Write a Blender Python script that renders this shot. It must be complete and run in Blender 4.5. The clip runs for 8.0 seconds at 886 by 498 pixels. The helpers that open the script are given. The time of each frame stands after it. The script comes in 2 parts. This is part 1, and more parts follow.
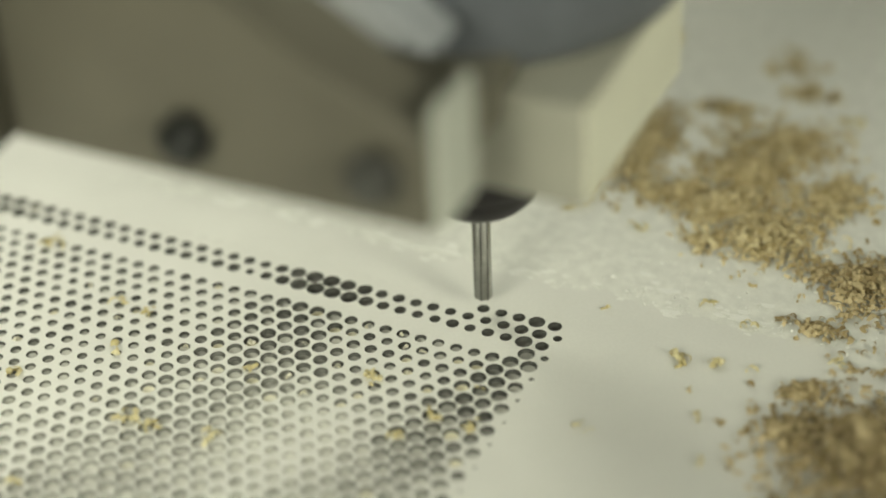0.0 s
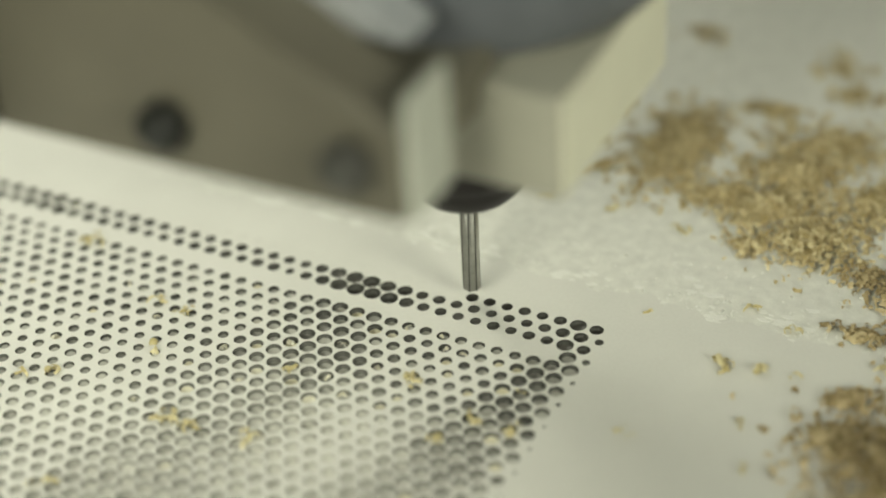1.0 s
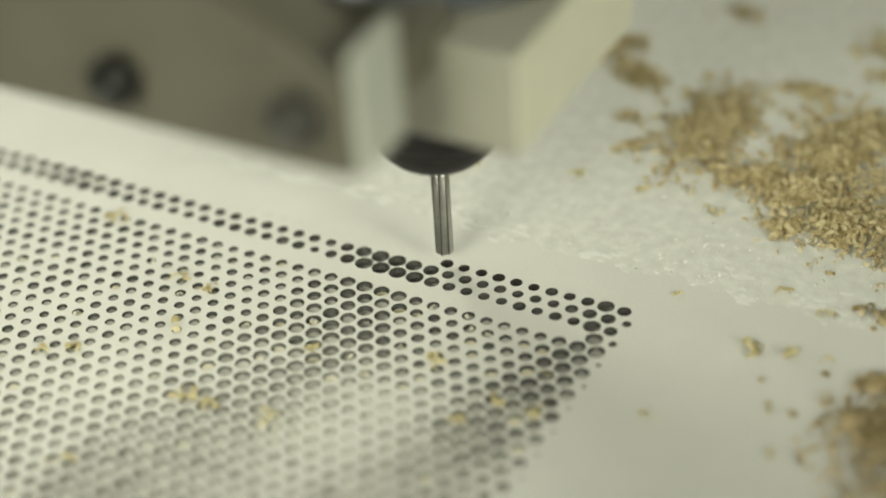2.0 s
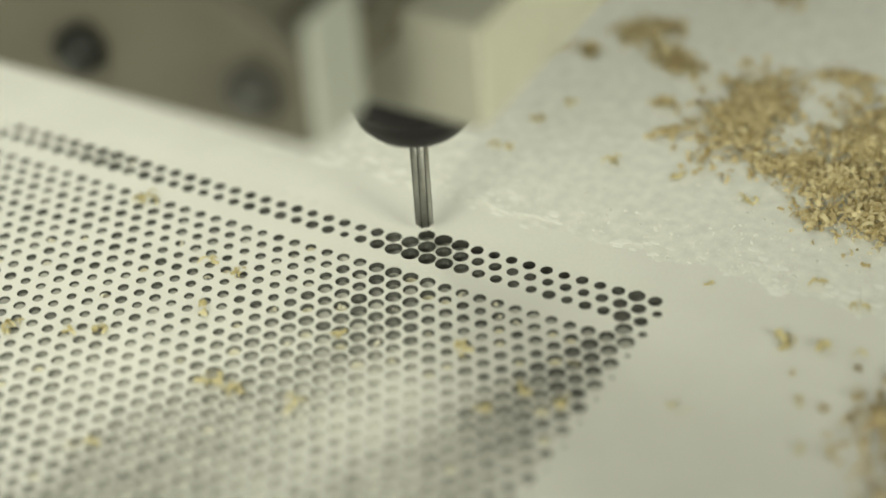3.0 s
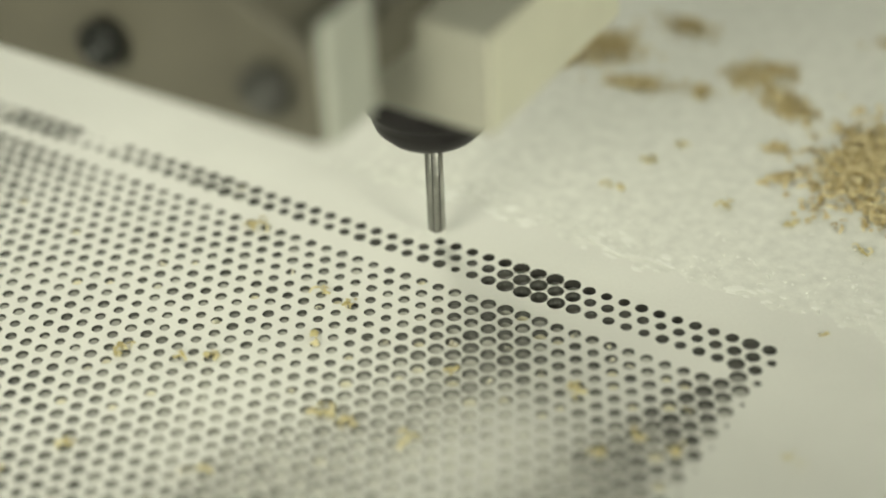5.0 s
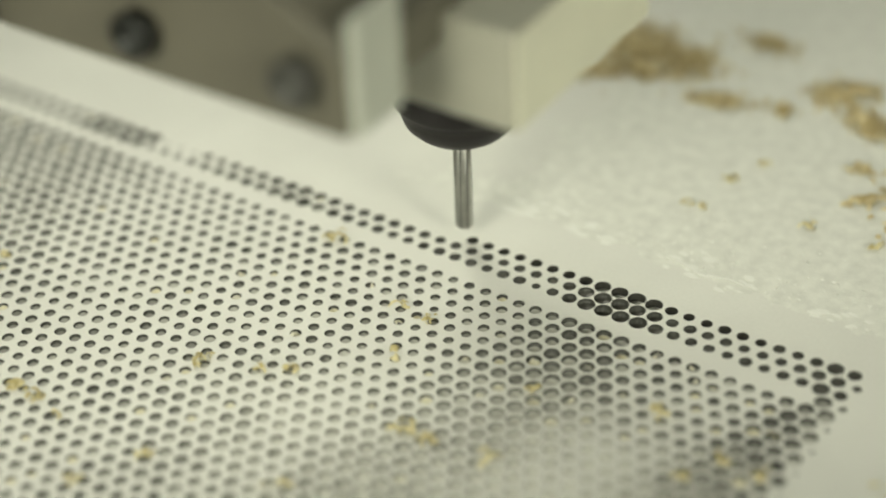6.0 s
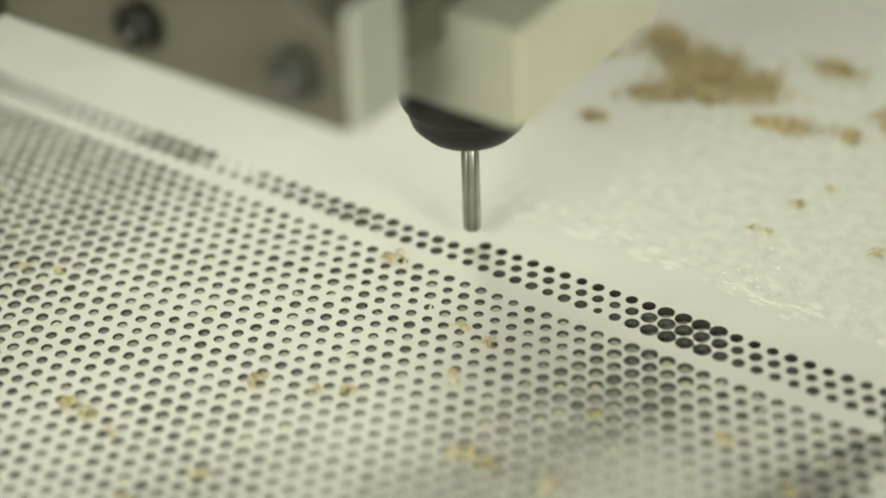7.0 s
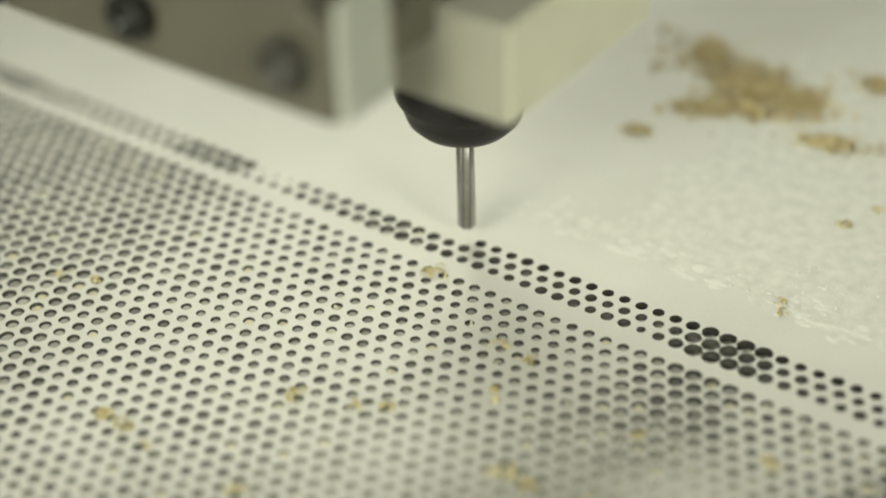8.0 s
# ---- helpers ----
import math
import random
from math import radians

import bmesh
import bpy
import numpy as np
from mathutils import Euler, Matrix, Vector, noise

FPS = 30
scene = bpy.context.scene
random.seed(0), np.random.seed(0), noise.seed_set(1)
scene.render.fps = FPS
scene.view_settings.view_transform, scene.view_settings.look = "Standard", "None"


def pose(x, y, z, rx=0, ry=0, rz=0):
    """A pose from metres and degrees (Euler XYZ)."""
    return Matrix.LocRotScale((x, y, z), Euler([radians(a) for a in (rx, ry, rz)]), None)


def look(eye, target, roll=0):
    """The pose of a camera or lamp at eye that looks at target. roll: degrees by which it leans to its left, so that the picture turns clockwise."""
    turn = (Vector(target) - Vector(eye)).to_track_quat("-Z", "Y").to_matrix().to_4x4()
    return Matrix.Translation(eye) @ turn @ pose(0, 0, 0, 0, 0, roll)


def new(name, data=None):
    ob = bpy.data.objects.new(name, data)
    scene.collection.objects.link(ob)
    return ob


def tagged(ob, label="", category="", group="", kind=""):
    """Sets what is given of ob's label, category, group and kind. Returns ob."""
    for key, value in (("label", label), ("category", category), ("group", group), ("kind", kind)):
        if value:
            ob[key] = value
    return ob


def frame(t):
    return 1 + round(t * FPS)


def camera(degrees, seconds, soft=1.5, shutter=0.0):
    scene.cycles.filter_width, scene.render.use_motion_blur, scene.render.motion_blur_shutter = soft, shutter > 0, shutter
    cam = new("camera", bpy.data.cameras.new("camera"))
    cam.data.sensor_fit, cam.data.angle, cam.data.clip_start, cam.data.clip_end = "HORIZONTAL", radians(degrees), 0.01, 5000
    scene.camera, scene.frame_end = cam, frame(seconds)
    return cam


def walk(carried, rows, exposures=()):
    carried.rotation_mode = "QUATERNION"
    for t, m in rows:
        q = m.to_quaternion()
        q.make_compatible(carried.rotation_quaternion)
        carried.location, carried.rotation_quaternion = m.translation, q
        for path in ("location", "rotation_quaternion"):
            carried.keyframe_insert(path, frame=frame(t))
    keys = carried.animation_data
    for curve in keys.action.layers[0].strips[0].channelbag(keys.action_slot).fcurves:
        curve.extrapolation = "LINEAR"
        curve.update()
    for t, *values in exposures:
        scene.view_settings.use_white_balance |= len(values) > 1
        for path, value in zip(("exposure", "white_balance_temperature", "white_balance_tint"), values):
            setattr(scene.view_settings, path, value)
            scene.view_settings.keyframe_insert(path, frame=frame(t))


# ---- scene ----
cam = camera(25.74, 8.0, soft=1.8, shutter=0.5)
cam.data.dof.use_dof = True
cam.data.dof.focus_distance = 0.645
cam.data.dof.aperture_fstop = 2.6


def aim(x, y, z, yaw, pitch, roll):
    """Camera pose: yaw to the left of +y, pitch above the horizon, roll."""
    a, b = radians(yaw), radians(pitch)
    way = Vector((-math.sin(a) * math.cos(b), math.cos(a) * math.cos(b), math.sin(b)))
    eye = Vector((x, y, z))
    return look(eye, eye + way, roll)


PATH = [
    (0.0, aim(0.1927, -0.4693, 0.4058, 26.40, -36.27, -2.78)),
    (0.5, aim(0.1902, -0.4688, 0.4041, 26.93, -36.11, -2.82)),
    (1.0, aim(0.1892, -0.4642, 0.4049, 27.82, -36.42, -3.08)),
    (1.5, aim(0.1911, -0.4610, 0.3991, 28.61, -36.41, -3.34)),
    (3.0, aim(0.1958, -0.4466, 0.3946, 31.55, -37.24, -4.12)),
    (3.5, aim(0.1904, -0.4465, 0.3946, 31.82, -37.08, -3.82)),
    (4.0, aim(0.1880, -0.4435, 0.3954, 32.76, -37.28, -3.63)),
    (4.5, aim(0.1821, -0.4510, 0.3976, 32.65, -36.63, -2.96)),
    (6.0, aim(0.1574, -0.4564, 0.4014, 34.45, -36.52, -2.40)),
    (6.5, aim(0.1562, -0.4492, 0.3916, 35.98, -35.94, -2.93)),
    (7.0, aim(0.1480, -0.4537, 0.3922, 35.94, -35.54, -2.44)),
    (7.5, aim(0.1422, -0.4507, 0.3901, 36.68, -35.85, -2.42)),
    (8.0, aim(0.1378, -0.4502, 0.3900, 36.76, -35.35, -1.98)),
]
walk(cam, PATH)

# ---- light: a workshop under ceiling tubes, with a dim ambient ----
world = bpy.data.worlds.new("workshop_air")
scene.world = world
world.use_nodes = True
world.node_tree.nodes["Background"].inputs[0].default_value = (0.96, 1.0, 0.70, 1)
world.node_tree.nodes["Background"].inputs[1].default_value = 0.27
scene.view_settings.exposure = 0.0


def area_lamp(name, at, target, sx, sy, watts, colour, spread=180):
    data = bpy.data.lights.new(name, "AREA")
    data.shape, data.size, data.size_y, data.energy, data.color = "RECTANGLE", sx, sy, watts, colour
    data.spread = radians(spread)
    ob = new(name, data)
    ob.matrix_world = look(at, target)
    return ob


TUBE = (0.995, 1.0, 0.80)
area_lamp("ceiling_lamp", (-0.4, -0.9, 2.45), (-0.4, -0.9, 0), 2.4, 2.4, 4.0, TUBE)
area_lamp("key_lamp", (-0.62, 0.34, 0.55), (-0.08, -0.02, 0), 0.3, 0.3, 0.55, TUBE, 80)
area_lamp("work_lamp", (-0.14, -0.80, 0.46), (-0.18, 0.02, 0), 0.45, 0.3, 0.58, TUBE, 54)
area_lamp("side_lamp", (0.95, -0.42, 0.50), (-0.20, 0.0, 0.06), 0.4, 0.3, 0.46, TUBE, 44)
area_lamp("back_lamp", (-0.45, 1.4, 1.05), (-0.2, 0, 0), 1.0, 0.8, 2.2, TUBE)


# ---- materials ----
def material(name, colour, rough=0.5, metal=0.0, spread=0.15, scale=40.0, fine=600.0, bump=0.1, coat=0.0, depth=0.0004):
    """A surface with variation at two scales and fine relief."""
    m = bpy.data.materials.new(name)
    m.use_nodes = True
    t = m.node_tree
    b = t.nodes["Principled BSDF"]
    b.inputs["Roughness"].default_value = rough
    b.inputs["Metallic"].default_value = metal
    b.inputs["Coat Weight"].default_value = coat
    co = t.nodes.new("ShaderNodeTexCoord")
    big, small = t.nodes.new("ShaderNodeTexNoise"), t.nodes.new("ShaderNodeTexNoise")
    big.inputs["Scale"].default_value, small.inputs["Scale"].default_value = scale, fine
    big.inputs["Detail"].default_value = 4
    mix = t.nodes.new("ShaderNodeMath")
    mix.operation = "MULTIPLY_ADD"
    mix.inputs[1].default_value = 0.4
    ramp = t.nodes.new("ShaderNodeValToRGB")
    lo = [c * (1 - spread) for c in colour]
    hi = [min(1, c * (1 + spread)) for c in colour]
    ramp.color_ramp.elements[0].position, ramp.color_ramp.elements[1].position = 0.45, 0.95
    ramp.color_ramp.elements[0].color, ramp.color_ramp.elements[1].color = (*lo, 1), (*hi, 1)
    for n in (big, small):
        t.links.new(co.outputs["Object"], n.inputs["Vector"])
    t.links.new(small.outputs[0], mix.inputs[0])
    t.links.new(big.outputs[0], mix.inputs[2])
    t.links.new(mix.outputs[0], ramp.inputs[0])
    t.links.new(ramp.outputs[0], b.inputs["Base Color"])
    bm = t.nodes.new("ShaderNodeBump")
    bm.inputs["Strength"].default_value, bm.inputs["Distance"].default_value = bump, depth
    t.links.new(small.outputs[0], bm.inputs["Height"])
    t.links.new(bm.outputs[0], b.inputs["Normal"])
    return m


def island_material(name, lo, hi, rough, spec=0.5, fleck=None):
    """A surface whose colour differs from loose piece to loose piece."""
    m = material(name, hi, rough, bump=0.25, fine=2500)
    t = m.node_tree
    b = t.nodes["Principled BSDF"]
    b.inputs["Specular IOR Level"].default_value = spec
    geo, ramp = t.nodes.new("ShaderNodeNewGeometry"), t.nodes.new("ShaderNodeValToRGB")
    ramp.color_ramp.elements[0].color, ramp.color_ramp.elements[1].color = (*lo, 1), (*hi, 1)
    info, add, wrap = t.nodes.new("ShaderNodeObjectInfo"), t.nodes.new("ShaderNodeMath"), t.nodes.new("ShaderNodeMath")
    wrap.operation = "FRACT"
    if fleck:
        top = ramp.color_ramp.elements.new(0.955)
        top.color = (*hi, 1)
        ramp.color_ramp.elements[2].position, ramp.color_ramp.elements[2].color = 0.965, (*fleck, 1)
    t.links.new(geo.outputs["Random Per Island"], add.inputs[0])
    t.links.new(info.outputs["Random"], add.inputs[1])
    t.links.new(add.outputs[0], wrap.inputs[0])
    t.links.new(wrap.outputs[0], ramp.inputs[0])
    t.links.new(ramp.outputs[0], b.inputs["Base Color"])
    return m


def brightened(m, most, patches):
    """Paints brightness into the colour in soft patches. Each has a centre, a reach in metres and a strength."""
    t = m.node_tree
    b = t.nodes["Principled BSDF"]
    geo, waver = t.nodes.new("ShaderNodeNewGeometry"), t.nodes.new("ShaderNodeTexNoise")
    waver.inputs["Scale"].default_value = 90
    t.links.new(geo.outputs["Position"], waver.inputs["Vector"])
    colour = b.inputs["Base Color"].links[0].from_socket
    for x, y, reach, share in patches:
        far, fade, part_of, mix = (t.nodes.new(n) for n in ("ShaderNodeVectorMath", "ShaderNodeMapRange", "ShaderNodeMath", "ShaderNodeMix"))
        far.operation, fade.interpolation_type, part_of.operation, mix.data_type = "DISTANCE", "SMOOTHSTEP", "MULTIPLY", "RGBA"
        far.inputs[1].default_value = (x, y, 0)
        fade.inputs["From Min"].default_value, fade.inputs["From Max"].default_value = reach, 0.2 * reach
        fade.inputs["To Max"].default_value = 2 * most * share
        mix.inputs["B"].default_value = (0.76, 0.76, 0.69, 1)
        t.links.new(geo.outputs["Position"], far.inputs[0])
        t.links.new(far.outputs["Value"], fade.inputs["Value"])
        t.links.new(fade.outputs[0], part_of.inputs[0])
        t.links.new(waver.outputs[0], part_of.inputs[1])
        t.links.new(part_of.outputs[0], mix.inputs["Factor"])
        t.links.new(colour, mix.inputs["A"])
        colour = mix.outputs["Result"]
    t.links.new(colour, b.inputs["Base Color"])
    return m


# patches where extra brightness is painted into the hole walls and floors
BRIGHT_PATCHES = [(-0.056, -0.080, 0.036, 0.72), (-0.150, -0.114, 0.050, 0.5), (-0.065, -0.125, 0.105, 0.8)]
WHITE = material("white_board_face", (0.78, 0.78, 0.74), 0.46, spread=0.06, scale=18, fine=900, bump=0.04)
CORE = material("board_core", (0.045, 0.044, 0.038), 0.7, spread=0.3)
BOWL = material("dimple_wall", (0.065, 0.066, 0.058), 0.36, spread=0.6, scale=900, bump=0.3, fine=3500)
brightened(BOWL, 0.45, BRIGHT_PATCHES)
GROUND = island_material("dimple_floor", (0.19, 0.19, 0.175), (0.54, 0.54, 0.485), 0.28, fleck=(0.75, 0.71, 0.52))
brightened(GROUND, 0.75, BRIGHT_PATCHES)
# floors of the outer rows, coloured darker than the others
OUTER_GROUND = island_material("outer_dimple_floor", (0.035, 0.035, 0.03), (0.12, 0.114, 0.10), 0.3)
CHIP = island_material("wood_shavings", (0.44, 0.34, 0.15), (0.85, 0.75, 0.47), 0.7)
DARK_CHIP = island_material("darker_shavings", (0.30, 0.225, 0.10), (0.74, 0.62, 0.37), 0.7)
PALE_CHIP = island_material("pale_shavings", (0.52, 0.44, 0.20), (0.82, 0.75, 0.47), 0.6)
CREAM_CHIP = island_material("cream_crumbs", (0.66, 0.63, 0.48), (0.86, 0.84, 0.72), 0.6)
FILM = material("plaster_dust", (0.81, 0.815, 0.77), 0.9, spread=0.1, scale=200, fine=1500, bump=0.09)
FLAKE = material("white_flakes", (0.90, 0.905, 0.87), 0.85, spread=0.04, fine=2500, bump=0.2)
FILM.node_tree.nodes["Principled BSDF"].inputs["Specular IOR Level"].default_value = 0.15
FLAKE.node_tree.nodes["Principled BSDF"].inputs["Specular IOR Level"].default_value = 0.2
STEEL = material("ground_steel", (0.5, 0.5, 0.47), 0.38, 1.0, spread=0.2, scale=120)
FLUTE = material("flute_steel", (0.2, 0.2, 0.19), 0.35, 1.0, spread=0.2)
BLACK = material("black_oxide", (0.012, 0.010, 0.011), 0.5, 0.0, spread=0.3, scale=150)
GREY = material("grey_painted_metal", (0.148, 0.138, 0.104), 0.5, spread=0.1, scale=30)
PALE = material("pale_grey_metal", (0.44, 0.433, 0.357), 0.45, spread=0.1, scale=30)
# lighter copy for the clamp block's right side, its light put into the colour
LIT_SIDE = material("lit_side_metal", (0.79, 0.78, 0.63), 0.7, spread=0.06, scale=30)
# pale tone that paints light onto the bar's right end
LIT_END = material("lit_end_metal", (0.54, 0.56, 0.49), 0.45, spread=0.08, scale=30)
DARK = material("dark_painted_metal", (0.06, 0.055, 0.04), 0.5, spread=0.2)
BLUE = material("blue_grey_casting", (0.17, 0.183, 0.205), 0.32, 0.4, spread=0.2)
CAST = material("pale_cast_metal", (0.42, 0.44, 0.46), 0.4, 0.2, spread=0.2)
PALER_BOLT = material("paler_bolt_steel", (0.10, 0.10, 0.09), 0.5, 0.4, spread=0.3)
BOLT = material("dark_bolt_steel", (0.045, 0.047, 0.045), 0.35, 0.7, spread=0.3)
WALL = material("workshop_plaster", (0.55, 0.54, 0.46), 0.8, scale=2, fine=60)
FLOOR = material("concrete", (0.25, 0.25, 0.23), 0.8, scale=3, fine=80)
BED = material("machine_bed_metal", (0.3, 0.3, 0.29), 0.5, 0.3)


# ---- builders ----
def mesh_of(name, verts, faces, mats, index=None, smooth=False):
    me = bpy.data.meshes.new(name)
    me.from_pydata(verts, [], faces)
    for m in mats:
        me.materials.append(m)
    if index is not None:
        me.polygons.foreach_set("material_index", index)
    if smooth:
        me.polygons.foreach_set("use_smooth", [True] * len(me.polygons))
    me.update()
    return me


def part(name, bm, mat, parent, label="", at=None):
    """Links a bmesh as one mesh object under a thing."""
    me = bpy.data.meshes.new(name)
    bm.to_mesh(me)
    bm.free()
    me.materials.append(mat)
    ob = new(name, me)
    ob.parent = parent
    if at is not None:
        ob.matrix_local = at
    if label:
        ob["label"] = label
    return ob


def box(x0, x1, y0, y1, z0, z1, bevel=0.0):
    bm = bmesh.new()
    bmesh.ops.create_cube(bm, size=1, matrix=Matrix.LocRotScale(((x0 + x1) / 2, (y0 + y1) / 2, (z0 + z1) / 2), None, (x1 - x0, y1 - y0, z1 - z0)))
    if bevel:
        bmesh.ops.bevel(bm, geom=bm.edges[:], offset=bevel, segments=3, affect="EDGES", profile=0.5)
    return bm


def prism(points, y0, y1, bevel):
    """A plate of outline (x, z) between two depths."""
    bm = bmesh.new()
    front, back = ([bm.verts.new((x, y, z)) for x, z in points] for y in (y0, y1))
    bm.faces.new(front), bm.faces.new(back[::-1])
    for k in range(len(points)):
        n = (k + 1) % len(points)
        bm.faces.new((front[n], front[k], back[k], back[n]))
    bmesh.ops.bevel(bm, geom=bm.edges[:], offset=bevel, segments=3, affect="EDGES", profile=0.5)
    bmesh.ops.recalc_face_normals(bm, faces=bm.faces[:])
    return bm


def turned(profile, n=48):
    """A solid of revolution round z from (radius, height) pairs."""
    bm = bmesh.new()
    rings = []
    for r, z in profile:
        if r < 1e-7:
            rings.append([bm.verts.new((0, 0, z))])
        else:
            rings.append([bm.verts.new((r * math.cos(2 * math.pi * k / n), r * math.sin(2 * math.pi * k / n), z)) for k in range(n)])
    for a, b in zip(rings, rings[1:]):
        for k in range(n):
            q = [a[k % len(a)], a[(k + 1) % len(a)], b[(k + 1) % len(b)], b[k % len(b)]]
            q = [v for i, v in enumerate(q) if v not in q[:i]]
            if len(q) > 2:
                bm.faces.new(q)
    bmesh.ops.recalc_face_normals(bm, faces=bm.faces[:])
    for f in bm.faces:
        f.smooth = True
    return bm


# ---- room ----
def setting(name, bm, mat, label, category):
    ob = part(name, bm, mat, None)
    return tagged(ob, label, category, kind="structure")


setting("floor", box(-3, 3, -3, 3, -0.95, -0.9), FLOOR, "grey concrete workshop floor", "floor")
setting("ceiling", box(-3, 3, -3, 3, 2.5, 2.6), WALL, "plain pale workshop ceiling", "ceiling")
setting("wall_north", box(-3, 3, 3, 3.1, -0.9, 2.5), WALL, "plain cream workshop wall", "wall")
setting("wall_south", box(-3, 3, -3.1, -3, -0.9, 2.5), WALL, "plain cream workshop wall", "wall")
setting("wall_east", box(3, 3.1, -3, 3, -0.9, 2.5), WALL, "plain cream workshop wall", "wall")
setting("wall_west", box(-3.1, -3, -3, 3, -0.9, 2.5), WALL, "plain cream workshop wall", "wall")

bed = tagged(new("machine_bed"), "grey metal bed of the routing machine", "machine bed")
part("bed_top", box(-1.1, 0.7, -0.7, 0.9, -0.06, -0.018, 0.004), BED, bed)
for bx in (-1.0, 0.6):
    for by in (-0.6, 0.8):
        part("leg", box(bx - 0.05, bx + 0.05, by - 0.05, by + 0.05, -0.9, -0.06, 0.004), BED, bed)

# ---- the drilled board: a hexagonal grid of dimples ----
P = 0.0065
ROW = P * math.sqrt(3) / 2
I0, J1 = -84, 40
FIRST, LAST = 5, 28  # holes of the outer row that are cut during the clip
DRILLED = 0.385


def dimple(i, j):
    """The radius of a dimple, in pitches; 0 where the face stays whole."""
    x, y = i + j / 2, -j * 0.866
    if x > 0.6 or j < 0:
        return 0.0
    if x > 0.4:
        return {1: 0.24, 3: 0.21, 5: 0.13, 7: 0.11}.get(j, 0.09)
    if j == 3 and i <= -3:
        return 0.0
    if j == 0 and i < -LAST:
        return 0.0
    rnd = random.Random(i * 977 + j * 131).uniform(-0.03, 0.03)
    r = (0.318 if j < 3 or x > -14 else 0.285) + rnd
    deep = -y
    if j < 3:
        r += 0.15 * math.exp(-(((x + 12.6) / 2.6) ** 4)) + 0.12 * math.exp(-(((x + 0.9) / 0.8) ** 2))
    else:
        # two dense bands that run down from the outer rows, and the paler ground between them
        mid, wide = -12.9 - 0.10 * max(0.0, deep - 5), 3.0 + 0.09 * max(0.0, deep - 3)
        r += 0.10 * math.exp(-(((x - mid) / wide) ** 4))
        edge, wide = -0.7 - 0.27 * max(0.0, deep - 3), 1.5 + 0.13 * max(0.0, deep - 4)
        r += 0.118 * math.exp(-(((x - edge) / wide) ** 4))
        r += 0.025 * min(1.0, max(0.0, (deep - 6) / 6)) * (x > -20)
        r += 0.07 * min(1.0, max(0.0, (deep - 13) / 6)) * (x <= -14) / (1 + math.exp(-(x + 29) / 2))
        r += 0.10 / (1 + math.exp((x + 43.5 - 0.10 * deep) / 1.6))
    r += 0.10 * math.exp(-(((x + 33) / 3) ** 2)) * (j < 3)
    if j < 3:
        if j == 2 and -18.5 < i < -17.5:
            r = 0.24
        if -43.4 < x < -40.4:
            r = 0.0 if j == 1 else 0.24
        elif -48.5 < x < -43:
            r = 0.43
        elif -56 < x < -48:
            r = 0.31
        elif x < -60:
            r = 0.41
    if (i, j) in ((-24, 7), (-34, 9), (-39, 9)):
        r = 0.23
    return max(0.1, min(0.485, r))


SEG = 18
BURR = 0.00012  # height of the raised rim round each dimple
RIM = []
for k in range(SEG):
    a = math.pi / 2 + 2 * math.pi * k / SEG
    c = (a - math.pi / 2 + math.pi / 6) % (math.pi / 3) - math.pi / 6
    # corners of the cell point along y
    e = (a - math.pi / 2) % (math.pi / 3)
    rad = 0.5 / math.cos(e - math.pi / 6)
    RIM.append((math.cos(a), math.sin(a), rad * math.cos(a), rad * math.sin(a)))


def bowl(r, depth):
    """A round dimple with a rounded floor, centred on its rim."""
    v = [(c * r * w, s * r * w, BURR if d == 0 else -depth * d) for w, d in ((1.0, 0), (0.96, 0.55), (0.80, 0.9)) for c, s, _, _ in RIM]
    v.append((0, 0, -depth))
    f = [(o + k, o + (k + 1) % SEG, o + SEG + (k + 1) % SEG, o + SEG + k) for o in (0, SEG) for k in range(SEG)]
    f += [(2 * SEG + k, 2 * SEG + (k + 1) % SEG, 3 * SEG) for k in range(SEG)]
    return v, f


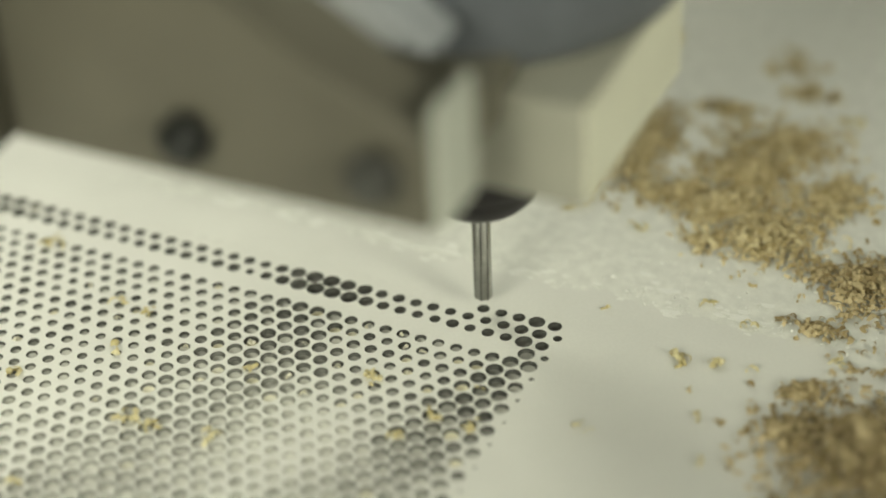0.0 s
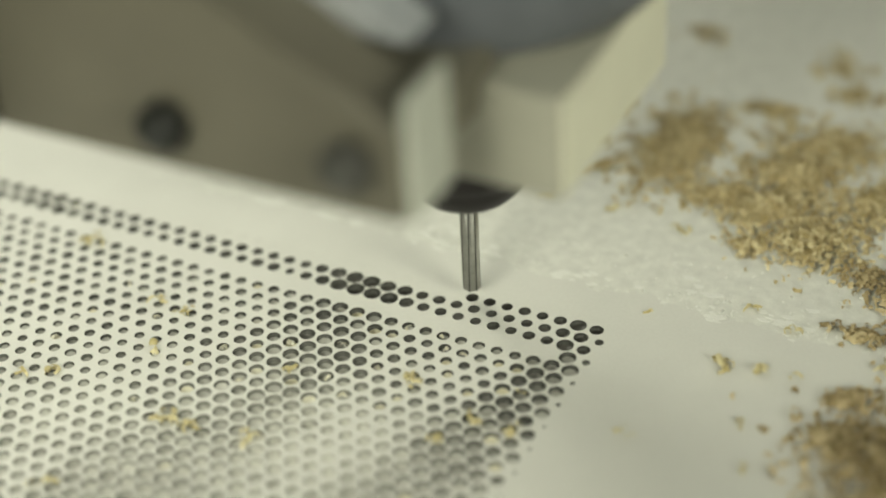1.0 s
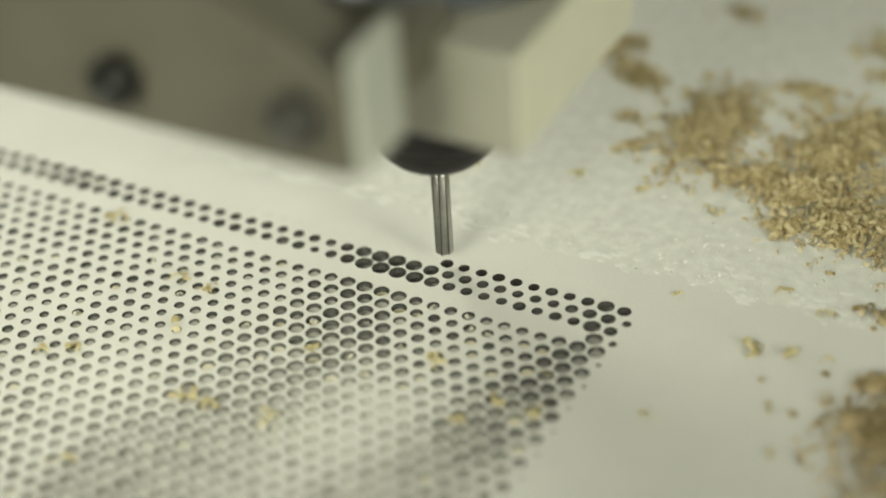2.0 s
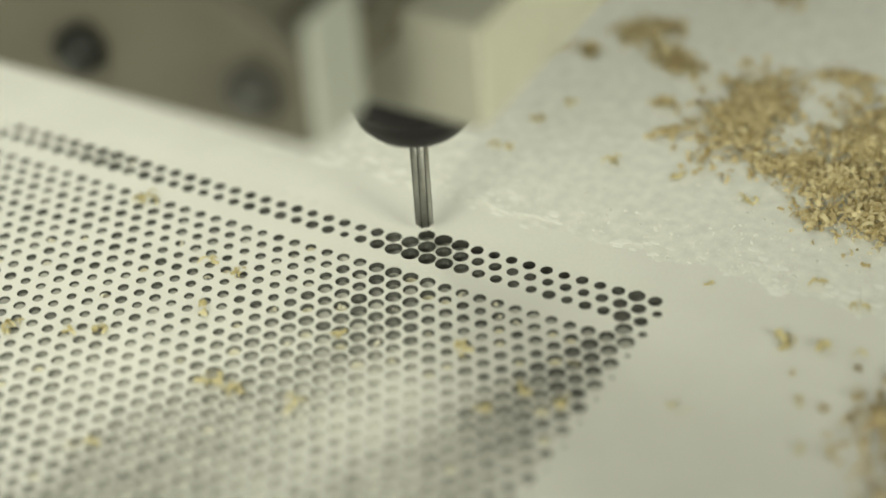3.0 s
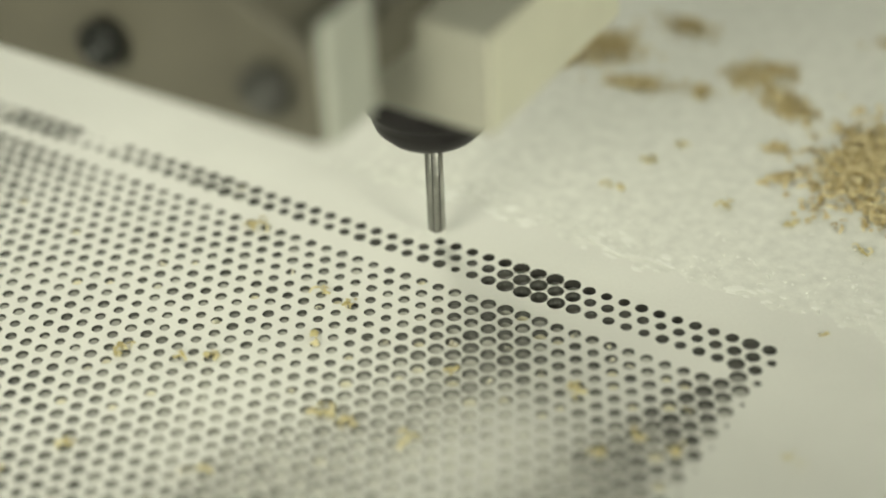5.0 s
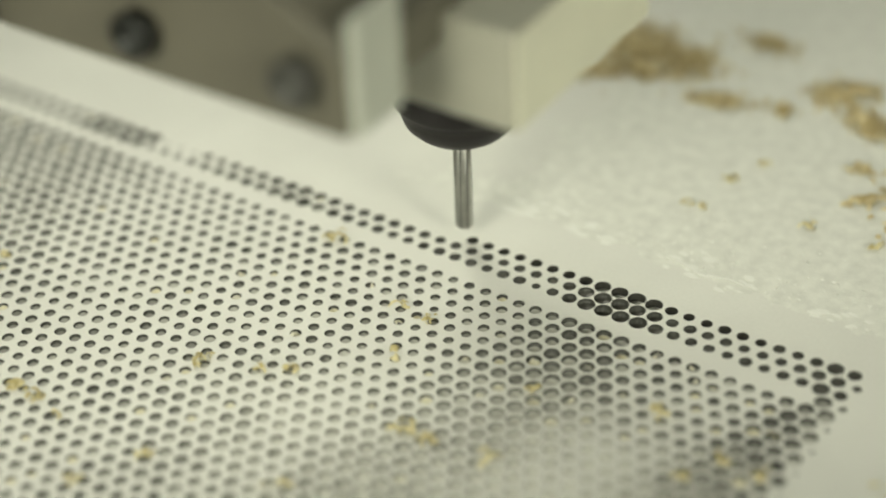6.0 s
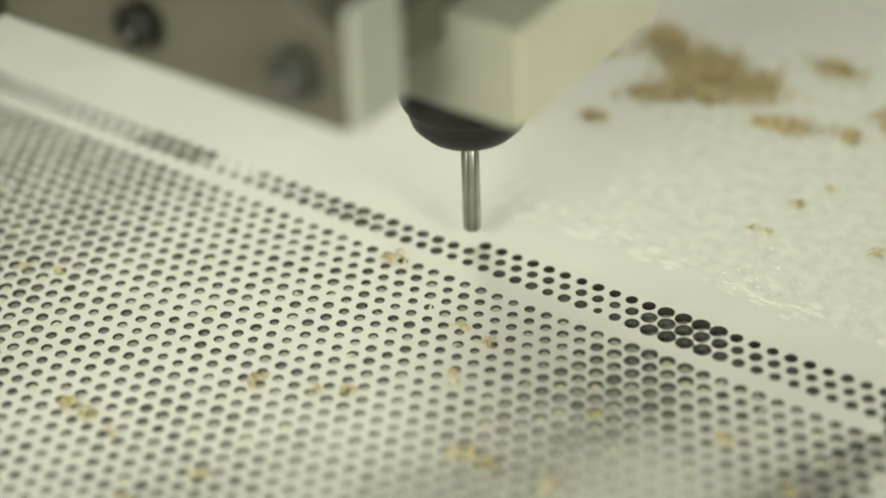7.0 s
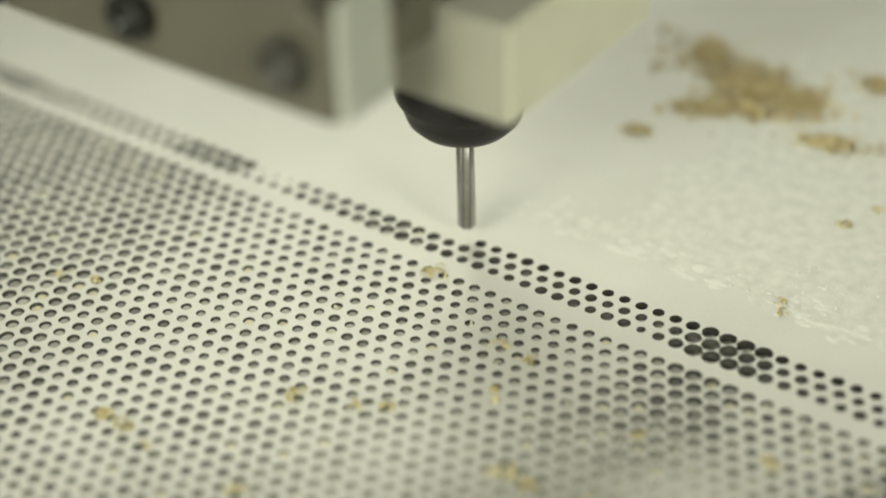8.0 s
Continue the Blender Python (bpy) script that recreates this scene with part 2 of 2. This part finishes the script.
def build_board():
    board = new("drilled_board")
    tagged(board, "white coated board with a grid of dark round dimples", "board")
    verts, faces = [], []
    key = {}

    def corner(x, y):
        k = (round(x * 1e6), round(y * 1e6))
        if k not in key:
            key[k] = len(verts)
            verts.append((x, y, 0.0))
        return key[k]

    bowl_v, bowl_f = [], []
    single = []
    cells = [(i, j) for j in range(-2, J1) for i in range(I0 - j // 2, 4 - j // 2)]
    for i, j in cells:
        cx, cy, r = (i + j / 2) * P, -j * ROW, dimple(i, j) * P
        outer = [corner(cx + x * P, cy + y * P) for _, _, x, y in RIM]
        if r == 0:
            faces.append(outer)
            continue
        cut = j == 0 and -LAST <= i <= -FIRST
        base = len(verts)
        wide = min(r * 1.12, 0.497 * P)
        verts.extend((cx + c * wide, cy + s * wide, 0.0) for c, s, _, _ in RIM)
        verts.extend((cx + c * r, cy + s * r, 0.0 if cut else BURR) for c, s, _, _ in RIM)
        for k in range(SEG):
            n = (k + 1) % SEG
            faces.append((outer[k], outer[n], base + n, base + k))
            faces.append((base + k, base + n, base + SEG + n, base + SEG + k))
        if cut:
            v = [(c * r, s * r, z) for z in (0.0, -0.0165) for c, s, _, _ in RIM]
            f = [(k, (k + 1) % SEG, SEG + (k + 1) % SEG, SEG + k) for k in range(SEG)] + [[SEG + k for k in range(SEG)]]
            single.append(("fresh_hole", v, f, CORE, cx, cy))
            continue
        rnd = random.Random(i * 31 + j * 7919)
        v, f = bowl(r, r * (rnd.uniform(0.5, 0.85) if j < 3 else rnd.uniform(0.44, 0.76) if j < 11 else rnd.uniform(0.34, 0.64)))
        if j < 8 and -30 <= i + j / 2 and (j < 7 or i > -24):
            single.append(("dimple", v, f, OUTER_GROUND if j < 3 else GROUND, cx, cy))
        else:
            b = len(bowl_v)
            bowl_v.extend((x + cx, y + cy, z) for x, y, z in v)
            bowl_f.extend([b + k for k in q] for q in f)
    me = mesh_of("face", verts, faces, [WHITE])
    # the plain margin round the grid, out to the board's edges
    edge_ids = set(key.values())
    bm = bmesh.new()
    bm.from_mesh(me)
    bm.verts.index_update()
    rim = [e for e in bm.edges if e.is_boundary and e.verts[0].index in edge_ids and e.verts[1].index in edge_ids]
    quad = [bm.verts.new(c) for c in ((-0.9, -0.45, 0), (0.45, -0.45, 0), (0.45, 0.62, 0), (-0.9, 0.62, 0))]
    rim += [bm.edges.new((quad[k], quad[(k + 1) % 4])) for k in range(4)]
    bmesh.ops.triangle_fill(bm, use_beauty=True, use_dissolve=False, edges=rim, normal=(0, 0, 1))
    low = [bm.verts.new((v.co.x, v.co.y, -0.018)) for v in quad]
    for k in range(4):
        bm.faces.new((quad[k], low[k], low[(k + 1) % 4], quad[(k + 1) % 4]))
    bm.faces.new(low[::-1])
    part("face", bm, WHITE, board)
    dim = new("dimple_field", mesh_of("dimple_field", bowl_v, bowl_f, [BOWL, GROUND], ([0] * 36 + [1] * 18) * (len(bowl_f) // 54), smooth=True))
    dim.parent = board
    tagged(dim, "dark round dimples of many sizes", kind="stuff")
    for name, v, f, mat, x, y in single:
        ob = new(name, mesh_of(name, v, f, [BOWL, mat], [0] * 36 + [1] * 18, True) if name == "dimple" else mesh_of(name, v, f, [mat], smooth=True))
        ob.parent = board
        ob.location = (x, y, 0)
    return board


BOARD = build_board()


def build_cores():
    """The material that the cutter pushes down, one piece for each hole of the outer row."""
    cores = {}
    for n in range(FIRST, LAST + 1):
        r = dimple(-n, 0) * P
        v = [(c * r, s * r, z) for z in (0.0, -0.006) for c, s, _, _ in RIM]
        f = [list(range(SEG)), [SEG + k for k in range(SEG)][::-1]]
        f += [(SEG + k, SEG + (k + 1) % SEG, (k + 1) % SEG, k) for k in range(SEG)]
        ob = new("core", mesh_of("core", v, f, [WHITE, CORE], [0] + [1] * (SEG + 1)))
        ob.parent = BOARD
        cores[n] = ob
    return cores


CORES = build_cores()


def film_edge(x):
    return 3.3 * P + 0.007 * noise.noise((x * 45, 0, 3)) + 0.003 * noise.noise((x * 170, 0, 5)) + 0.0012 * noise.noise((x * 700, 0, 7))


def build_film():
    """A thin rough residue behind the outer row, with a torn front edge that thins out."""
    nx, ny = 330, 140
    x0, x1 = -33 * P, 30 * P
    v, f = [], []
    for a in range(nx + 1):
        x = x0 + (x1 - x0) * a / nx
        low = film_edge(x)
        fade = min(1.0, a / 60, (nx - a) / 25)
        for b in range(ny + 1):
            u = b / ny
            y = low + (42 * P - low) * u ** 2.2
            body = min(1.0, (y - low) / (0.0008 + 0.012 * max(0.0, noise.noise((x * 60, 0, 11)))), (42 * P - y) / 0.02) * fade
            rough = 0.00010 + 0.0005 * abs(noise.noise((x * 200, y * 200, 2))) + 0.0002 * abs(noise.noise((x * 600, y * 600, 4)))
            rough *= 0.05 + 0.28 * max(0.0, 0.35 + noise.noise((x * 38, y * 38, 12)))
            lip = 0.00032 * math.exp(-(((y - low) / 0.0016) ** 2)) * max(0.0, noise.noise((x * 130, 0, 8)))
            v.append((x, y, max(0.0, body) * (rough * (0.08 + 0.92 * math.exp(-(y - low) / 0.014)) + lip) - 0.00003 * (1 - max(0.0, body))))
    w = ny + 1
    for a in range(nx):
        for b in range(ny):
            f.append((a * w + b, a * w + w + b, a * w + w + b + 1, a * w + b + 1))
    ob = new("residue_film", mesh_of("residue_film", v, f, [FILM], smooth=True))
    tagged(ob, "thin torn whitish dust residue on the board", "dust", kind="stuff")


build_film()


# ---- the routing head: origin at the cutter's tip ----
def build_head():
    head = tagged(new("router_head"), "grey routing head with a steel cutter in a black collet nut", "router")
    bit = part("cutter", turned([(0, 0.0), (0.0004, 0.0002), (0.0028, 0.0021), (0.00305, 0.0026), (0.00305, 0.055), (0, 0.055)], 32), STEEL, head, "bright steel cutter")
    for k in range(8):
        bm = bmesh.new()
        prev = None
        for s in range(20):
            z = 0.002 + 0.044 * s / 19
            a = k * math.pi / 4 + 0.2 + 0.25 * s / 19
            row = [bm.verts.new((0.0031 * math.cos(a + d), 0.0031 * math.sin(a + d), z)) for d in (-0.08, 0, 0.08)]
            if prev:
                for q in range(2):
                    bm.faces.new((prev[q], prev[q + 1], row[q + 1], row[q]))
            prev = row
        bmesh.ops.solidify(bm, geom=bm.faces[:], thickness=0.0002)
        part("flute", bm, FLUTE, bit, "dark ground flute")
    part("collet_nut", turned([(0, 0.0425), (0.013, 0.0425), (0.0162, 0.0438), (0.0193, 0.0472), (0.0206, 0.0512), (0.0209, 0.0545), (0.0226, 0.0552), (0.0232, 0.0568), (0.0232, 0.062), (0.0228, 0.0626), (0.0228, 0.090), (0.0195, 0.094), (0, 0.094)]), BLACK, head, "black steel collet nut")
    part("motor", turned([(0, 0.1285), (0.062, 0.1285), (0.066, 0.1305), (0.068, 0.1345), (0.068, 0.165), (0.0645, 0.168), (0.0645, 0.175), (0.068, 0.178), (0.068, 0.32), (0, 0.32)], 72), BLUE, head, "blue-grey cast motor body")
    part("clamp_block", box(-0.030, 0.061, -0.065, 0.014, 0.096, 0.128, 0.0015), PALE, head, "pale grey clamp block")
    # added thin panel that makes the block's right side look lit
    part("lit_side_panel", box(0.0612, 0.0622, -0.0638, 0.013, 0.0965, 0.1278, 0.0003), LIT_SIDE, head, "cream right side of the clamp block with painted light")
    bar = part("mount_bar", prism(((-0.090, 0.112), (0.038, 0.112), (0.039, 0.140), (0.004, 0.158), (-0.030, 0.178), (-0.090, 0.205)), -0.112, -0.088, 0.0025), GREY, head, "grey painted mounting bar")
    # plate added over the bar's end face to show it lit
    part("lit_end_panel", box(0.0382, 0.0415, -0.111, -0.089, 0.1135, 0.150, 0.0014), LIT_END, bar, "pale green-grey right end of the bar, lit tone painted in")
    part("motor_clamp", prism(((-0.088, 0.150), (0.030, 0.150), (0.008, 0.166), (-0.026, 0.186), (-0.088, 0.217)), -0.0875, -0.070, 0.002), CAST, head, "pale blue-grey cast motor clamp")
    part("spindle_neck", turned([(0, 0.094), (0.030, 0.094), (0.030, 0.1283), (0, 0.1283)], 40), DARK, head, "dark spindle neck")
    part("back_plate", box(-0.110, 0.038, -0.088, -0.052, 0.118, 0.136, 0.003), GREY, head)
    part("side_plate", box(-0.105, -0.089, -0.210, -0.088, 0.112, 0.260, 0.003), DARK, head, "dark side plate")
    for x, z in ((-0.031, 0.128), (0.024, 0.129)):
        bm = turned([(0, 0.0), (0.0035, 0.0), (0.0035, 0.0035), (0.0062, 0.0035), (0.0070, 0.0027), (0.0070, -0.004), (0, -0.004)], 32)
        # the right bolt is coloured paler than the left one
        part("bolt", bm, BOLT if x < 0 else PALER_BOLT, bar, "dark steel socket bolt", pose(x, -0.1155, z, 90, 0, 0))
    return head


HEAD = build_head()


# ---- shavings ----
def chip_into(v, f, rnd, x, y, z, size, n=6):
    """One curled, twisted shaving: a bent strip with thickness and ragged edges."""
    turn, tilt, roll = rnd.uniform(0, 6.28), rnd.uniform(-0.6, 0.6), rnd.uniform(-1.2, 1.2)
    m = Euler((roll, tilt, turn)).to_matrix()
    bend, w, length = rnd.uniform(1.8, 5.0), size * rnd.uniform(0.15, 0.30), size * rnd.uniform(1.0, 2.0)
    th, twist = size * rnd.uniform(0.03, 0.07), rnd.uniform(-0.8, 0.8)
    base = len(v)
    for k in range(n):
        u = k / (n - 1) - 0.5
        a = bend * u
        px, pz = (length / bend) * math.sin(a), (length / bend) * (math.cos(a) - math.cos(bend / 2))
        wl, wr = (w * (1 - 1.1 * abs(u) ** 1.5) * rnd.uniform(0.6, 1.2) for _ in range(2))
        for sy, sz in ((-wl, 0), (wr, 0), (wr, 1), (-wl, 1)):
            p = m @ Vector((px + u * twist * sy, sy, pz + sz * th + u * twist * sy))
            v.append((p.x + x, p.y + y, max(0.00012, p.z + z)))
    for k in range(n - 1):
        o = base + 4 * k
        for q in range(4):
            f.append((o + q, o + (q + 1) % 4, o + 4 + (q + 1) % 4, o + 4 + q))
    f.append((base + 3, base + 2, base + 1, base))
    o = base + 4 * (n - 1)
    f.append((o, o + 1, o + 2, o + 3))


# heaps: centre and half-axes in pitches, turn in degrees, chips, height in metres
HEAPS = [
    (-2.0, 17.2, 2.6, 4.6, 0, 620, 0.007), (1.8, 13.6, 2.4, 1.6, 0, 200, 0.005), (5.0, 13.2, 2.6, 2.6, 30, 420, 0.007),
    (8.0, 11.2, 2.6, 2.4, 0, 400, 0.006), (9.8, 16.0, 2.2, 3.0, 0, 330, 0.006), (6.0, 20.4, 3.4, 2.4, 15, 360, 0.006),
    (5.8, 26.2, 1.6, 1.0, 0, 25, 0.003), (5.2, 9.6, 1.7, 1.0, 10, 80, 0.004), (11.4, 9.2, 1.2, 0.8, 0, 50, 0.003),
    (13.6, 9.0, 2.2, 2.8, 0, 320, 0.006), (17.3, -4.0, 4.6, 4.6, 30, 1000, 0.018), (13.2, -0.4, 1.6, 0.8, 30, 70, 0.004),
    (13.4, -3.4, 1.5, 1.2, 0, 80, 0.005), (20.0, 3.5, 4.0, 4.0, 0, 400, 0.008), (-5.2, 13.9, 1.4, 0.4, 38, 24, 0.003),
    (-6.7, 16.5, 0.7, 0.5, 0, 16, 0.003), (-8.3, 21.0, 2.8, 1.1, -36, 120, 0.004), (-10.0, 24.0, 1.8, 1.0, 0, 45, 0.003),
    (-13.1, 19.9, 0.8, 0.6, 0, 22, 0.003), (-16.8, 19.0, 1.9, 0.8, 10, 75, 0.003), (1.8, 23.0, 2.0, 1.0, 0, 45, 0.004),
    (-4.8, 30.0, 1.8, 1.2, 0, 22, 0.002), (5.2, 16.9, 3.0, 2.0, 0, 380, 0.006), (-23.8, 22.3, 3.4, 2.4, -10, 300, 0.004), (-28.2, 24.4, 3.0, 2.0, -10, 150, 0.003),
    (-20.4, 22.2, 2.4, 1.8, 0, 120, 0.003), (-25.0, 18.2, 2.2, 0.8, 10, 60, 0.003), (-11.2, 22.8, 1.4, 1.4, 0, 55, 0.003),
    (-16.9, 26.4, 1.8, 0.9, 0, 55, 0.003), (-26.7, 14.3, 0.9, 0.5, 0, 12, 0.002), (4.0, 29.0, 1.8, 1.6, 0, 25, 0.003), (-22.6, 19.7, 2.6, 0.8, 5, 90, 0.003),
    (12.6, 4.6, 1.7, 0.7, 0, 50, 0.003),
]


def build_heaps():
    for n, (cx, cy, a, b, turn, count, high) in enumerate(HEAPS):
        rnd = random.Random(100 + n)
        v, f = [], []
        c, s = math.cos(radians(turn)), math.sin(radians(turn))
        for _ in range(int(count * 2.2)):
            q, w = rnd.uniform(0, 6.28), abs(rnd.gauss(0, 0.55)) + 0.15 * rnd.random()
            ex, ey = a * w * math.cos(q), b * w * math.sin(q)
            x, y = (cx + c * ex - s * ey) * P, (cy + s * ex + c * ey) * P
            lump = 0.5 + 0.5 * noise.noise((x * 60, y * 60, n))
            if lump < 0.34 and w > 0.25 and rnd.random() < 0.85:
                continue
            z = 1.3 * high * max(0.0, 1 - w) * lump * rnd.random()
            chip_into(v, f, rnd, x, y, z + 0.0003, rnd.uniform(0.0016, 0.0040))
        # heaps beyond 11 pitches to the right get the darker tone
        ob = new("shavings_heap", mesh_of("shavings_heap", v, f, [DARK_CHIP if cx > 11 else CHIP]))
        tagged(ob, "loose heap of curled tan shavings on the white board", "shavings", kind="stuff")


build_heaps()

def build_crumbs():
    """Whitish crumbs and flakes along the torn edge of the residue."""
    rnd = random.Random(77)
    v, f = [], []
    for _ in range(900):
        x = rnd.uniform(-26, 20) * P
        y = film_edge(x) + abs(rnd.gauss(0.001, 0.02))
        if noise.noise((x * 70, y * 70, 6)) < -0.05:
            continue
        chip_into(v, f, rnd, x, y, 0.0001, rnd.uniform(0.0006, 0.0016))
    for _ in range(150):
        x = rnd.uniform(-26, 10) * P
        y = film_edge(x) + abs(rnd.gauss(0.0, 0.006))
        if noise.noise((x * 40, 3, 6)) < -0.1:
            continue
        size, b, n = rnd.uniform(0.0010, 0.0030), len(v), rnd.randint(6, 9)
        tx, ty, z = rnd.uniform(-0.04, 0.04), rnd.uniform(-0.05, 0.03), rnd.uniform(0.00018, 0.0003)
        for level in (0.0, -0.0003):
            for k in range(n):
                a, w = 2 * math.pi * k / n, 1.0
                px, py = size * rnd.uniform(0.6, 1.2) * math.cos(a), size * 0.5 * rnd.uniform(0.5, 1.2) * math.sin(a)
                if level:
                    px, py = v[b + k][0] - x, v[b + k][1] - y
                v.append((x + px, y + py, max(0.00005, z + tx * px + ty * py + level)))
        f.append([b + k for k in range(n)])
        f += [(b + k, b + n + k, b + n + (k + 1) % n, b + (k + 1) % n) for k in range(n)]
    # a torn lip of the coat that curls up in a thin crest
    for k in range(46):
        u = k / 45
        x = (-12.8 + 4.9 * u + rnd.gauss(0, 0.08)) * P
        y = (3.8 - 0.15 * u + 0.18 * math.sin(9 * u) + rnd.gauss(0, 0.05)) * P
        size, b, n = rnd.uniform(0.0009, 0.0018) * (1 - 0.5 * abs(2 * u - 1)), len(v), 6
        for level in (0.00055, 0.0001):
            for q in range(n):
                a = 2 * math.pi * q / n
                px, py = size * rnd.uniform(0.7, 1.2) * math.cos(a), size * 0.32 * rnd.uniform(0.6, 1.2) * math.sin(a)
                v.append((x + px + 0.18 * py, y + py - 0.18 * px, level + 0.25 * max(0.0, -py) * (level > 0.0003)))
        f.append([b + q for q in range(n)])
        f += [(b + q, b + n + q, b + n + (q + 1) % n, b + (q + 1) % n) for q in range(n)]
    ob = new("crumbs", mesh_of("crumbs", v, f, [FLAKE]))
    tagged(ob, "whitish crumbs scattered on the board", "dust", kind="stuff")


build_crumbs()

# single shavings and small clusters that lie apart, in pitches
LOOSE = [
    (6.7, -0.2, 5), (8.4, 0.2, 3), (14.0, 2.6, 3), (8.9, -3.8, 2), (4.1, -6.7, 2), (10.2, -6.9, 1), (10.2, 0.3, 1), (6.6, 4.6, 2),
    (2.0, 2.4, 1), (-12.6, 12.0, 3), (-11.6, 14.5, 2), (-27.4, 14.0, 3), (-29.7, 21.2, 3), (-7.2, 10.2, 3),
    (-13.0, 20.0, 2), (-3.3, 10.2, 2), (1.0, 9.7, 3), (9.2, 3.8, 2), (9.0, 24.0, 4), (3.4, 31.0, 3),
    (-28.4, -3.7, 4), (-6.8, -7.4, 5), (-12.9, -8.6, 2), (-21.9, -6.6, 2), (-20.2, -6.9, 3), (-20.2, -10.0, 2), (-28.4, -15.5, 4),
    (-25.4, -14.5, 2), (-24.1, -13.7, 3), (-16.5, -14.4, 3), (-15.5, -14.6, 4), (-12.1, -14.2, 3), (-2.6, -8.8, 4), (-4.0, -10.8, 4),
    (-0.8, -8.9, 5), (-1.5, -6.0, 1), (-19.7, -20.8, 2), (-34.9, -21.7, 8), (-33.6, -21.9, 4), (-31.7, -22.2, 2), (-26.3, -22.4, 4), (-28.2, -25.4, 3),
    (-43.2, -14.1, 3), (-44.9, -14.7, 2), (-17.0, -14.6, 2),
]

# dimples that hold a whitish crumb
FILLED = [
    (-9.0, -3.5), (-7.0, -3.5), (-5.5, -4.3), (-6.5, -4.4), (-5.6, -6.0), (-8.9, -7.0), (-11.6, -6.1), (-11.0, -8.6), (-19.0, -13.8),
    (-20.2, -10.2), (-15.1, -10.5), (-9.6, -9.3), (-22.0, -8.0), (-17.5, -8.7), (-13.5, -7.0), (-24.5, -6.0), (-26.0, -11.3), (-30.5, -8.7),
]


def build_loose():
    for n, (x, y, count) in enumerate(LOOSE):
        rnd = random.Random(500 + n)
        for _ in range(round(count * 2.0)):
            v, f = [], []
            chip_into(v, f, rnd, 0, 0, 0.0005, rnd.uniform(0.0018, 0.0038), 9)
            ob = new("shaving", mesh_of("shaving", v, f, [PALE_CHIP]))
            ob.location = (x * P + rnd.gauss(0, 0.0016), y * P + rnd.gauss(0, 0.0014), 0.0)
            tagged(ob, "curled tan shaving lying on the white board", "shaving", "loose shavings")


build_loose()


def build_filled():
    for n, (x, y) in enumerate(FILLED):
        rnd = random.Random(900 + n)
        j = round(-y / 0.866)
        i = round(x - j / 2)
        v, f = [], []
        for _ in range(2):
            chip_into(v, f, rnd, rnd.gauss(0, 0.0003), rnd.gauss(0, 0.0003), 0.0002, rnd.uniform(0.0018, 0.0026), 8)
        ob = new("crumb", mesh_of("crumb", v, f, [CREAM_CHIP]))
        ob.location = ((i + j / 2) * P, -j * ROW, -0.0009)
        tagged(ob, "whitish curled crumb caught in a dimple", "crumb", "crumbs in the dimples")


build_filled()


def build_blown():
    """A small tangle of shavings that is blown across the board."""
    rnd = random.Random(61)
    v, f = [], []
    for _ in range(9):
        chip_into(v, f, rnd, rnd.gauss(0, 0.0032), rnd.gauss(0, 0.0013), abs(rnd.gauss(0, 0.0006)) + 0.0004, rnd.uniform(0.0016, 0.0030), 8)
    ob = new("shavings_tangle", mesh_of("shavings_tangle", v, f, [PALE_CHIP]))
    return tagged(ob, "small tangle of pale shavings lying on the dusty board", "shavings")


BLOWN = build_blown()


# ---- motion ----
CUTS = [0.27, 0.59, 0.91, 1.23, 1.57, 1.90, 2.23, 2.56, 2.90, 3.27, 3.59, 3.91, 4.25, 4.62, 4.90, 5.21, 5.53, 5.85, 6.18, 6.51, 6.81, 7.12, 7.43, 7.74]


def motions():
    rows = [(0.0, pose(-4 * P, 0, 0.0036))]
    for n, t in enumerate(CUTS):
        x = -(FIRST + n) * P
        rows += [(t - 0.1, pose(x, 0, 0.0040)), (t, pose(x, 0, -0.0010)), (t + 0.08, pose(x, 0, 0.0027))]
    rows += [(8.0, pose(-28.88 * P, 0, 0.0040))]
    walk(HEAD, rows)
    rest, land = pose(-13.2 * P, 8.9 * P, 0), pose(-11.9 * P, 3.7 * P, 0, 0, 0, -70)
    walk(BLOWN, [(0.0, rest), (7.52, rest), (7.60, pose(-12.7 * P, 7.5 * P, 0.0015, 0, 0, -20)), (7.70, pose(-12.0 * P, 4.3 * P, 0.0015, 0, 0, -60)), (7.77, land), (8.0, land)])
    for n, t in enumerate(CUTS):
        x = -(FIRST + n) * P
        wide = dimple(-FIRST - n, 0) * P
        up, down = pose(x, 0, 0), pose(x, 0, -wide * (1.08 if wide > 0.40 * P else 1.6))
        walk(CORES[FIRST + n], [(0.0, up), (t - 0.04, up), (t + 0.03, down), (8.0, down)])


motions()
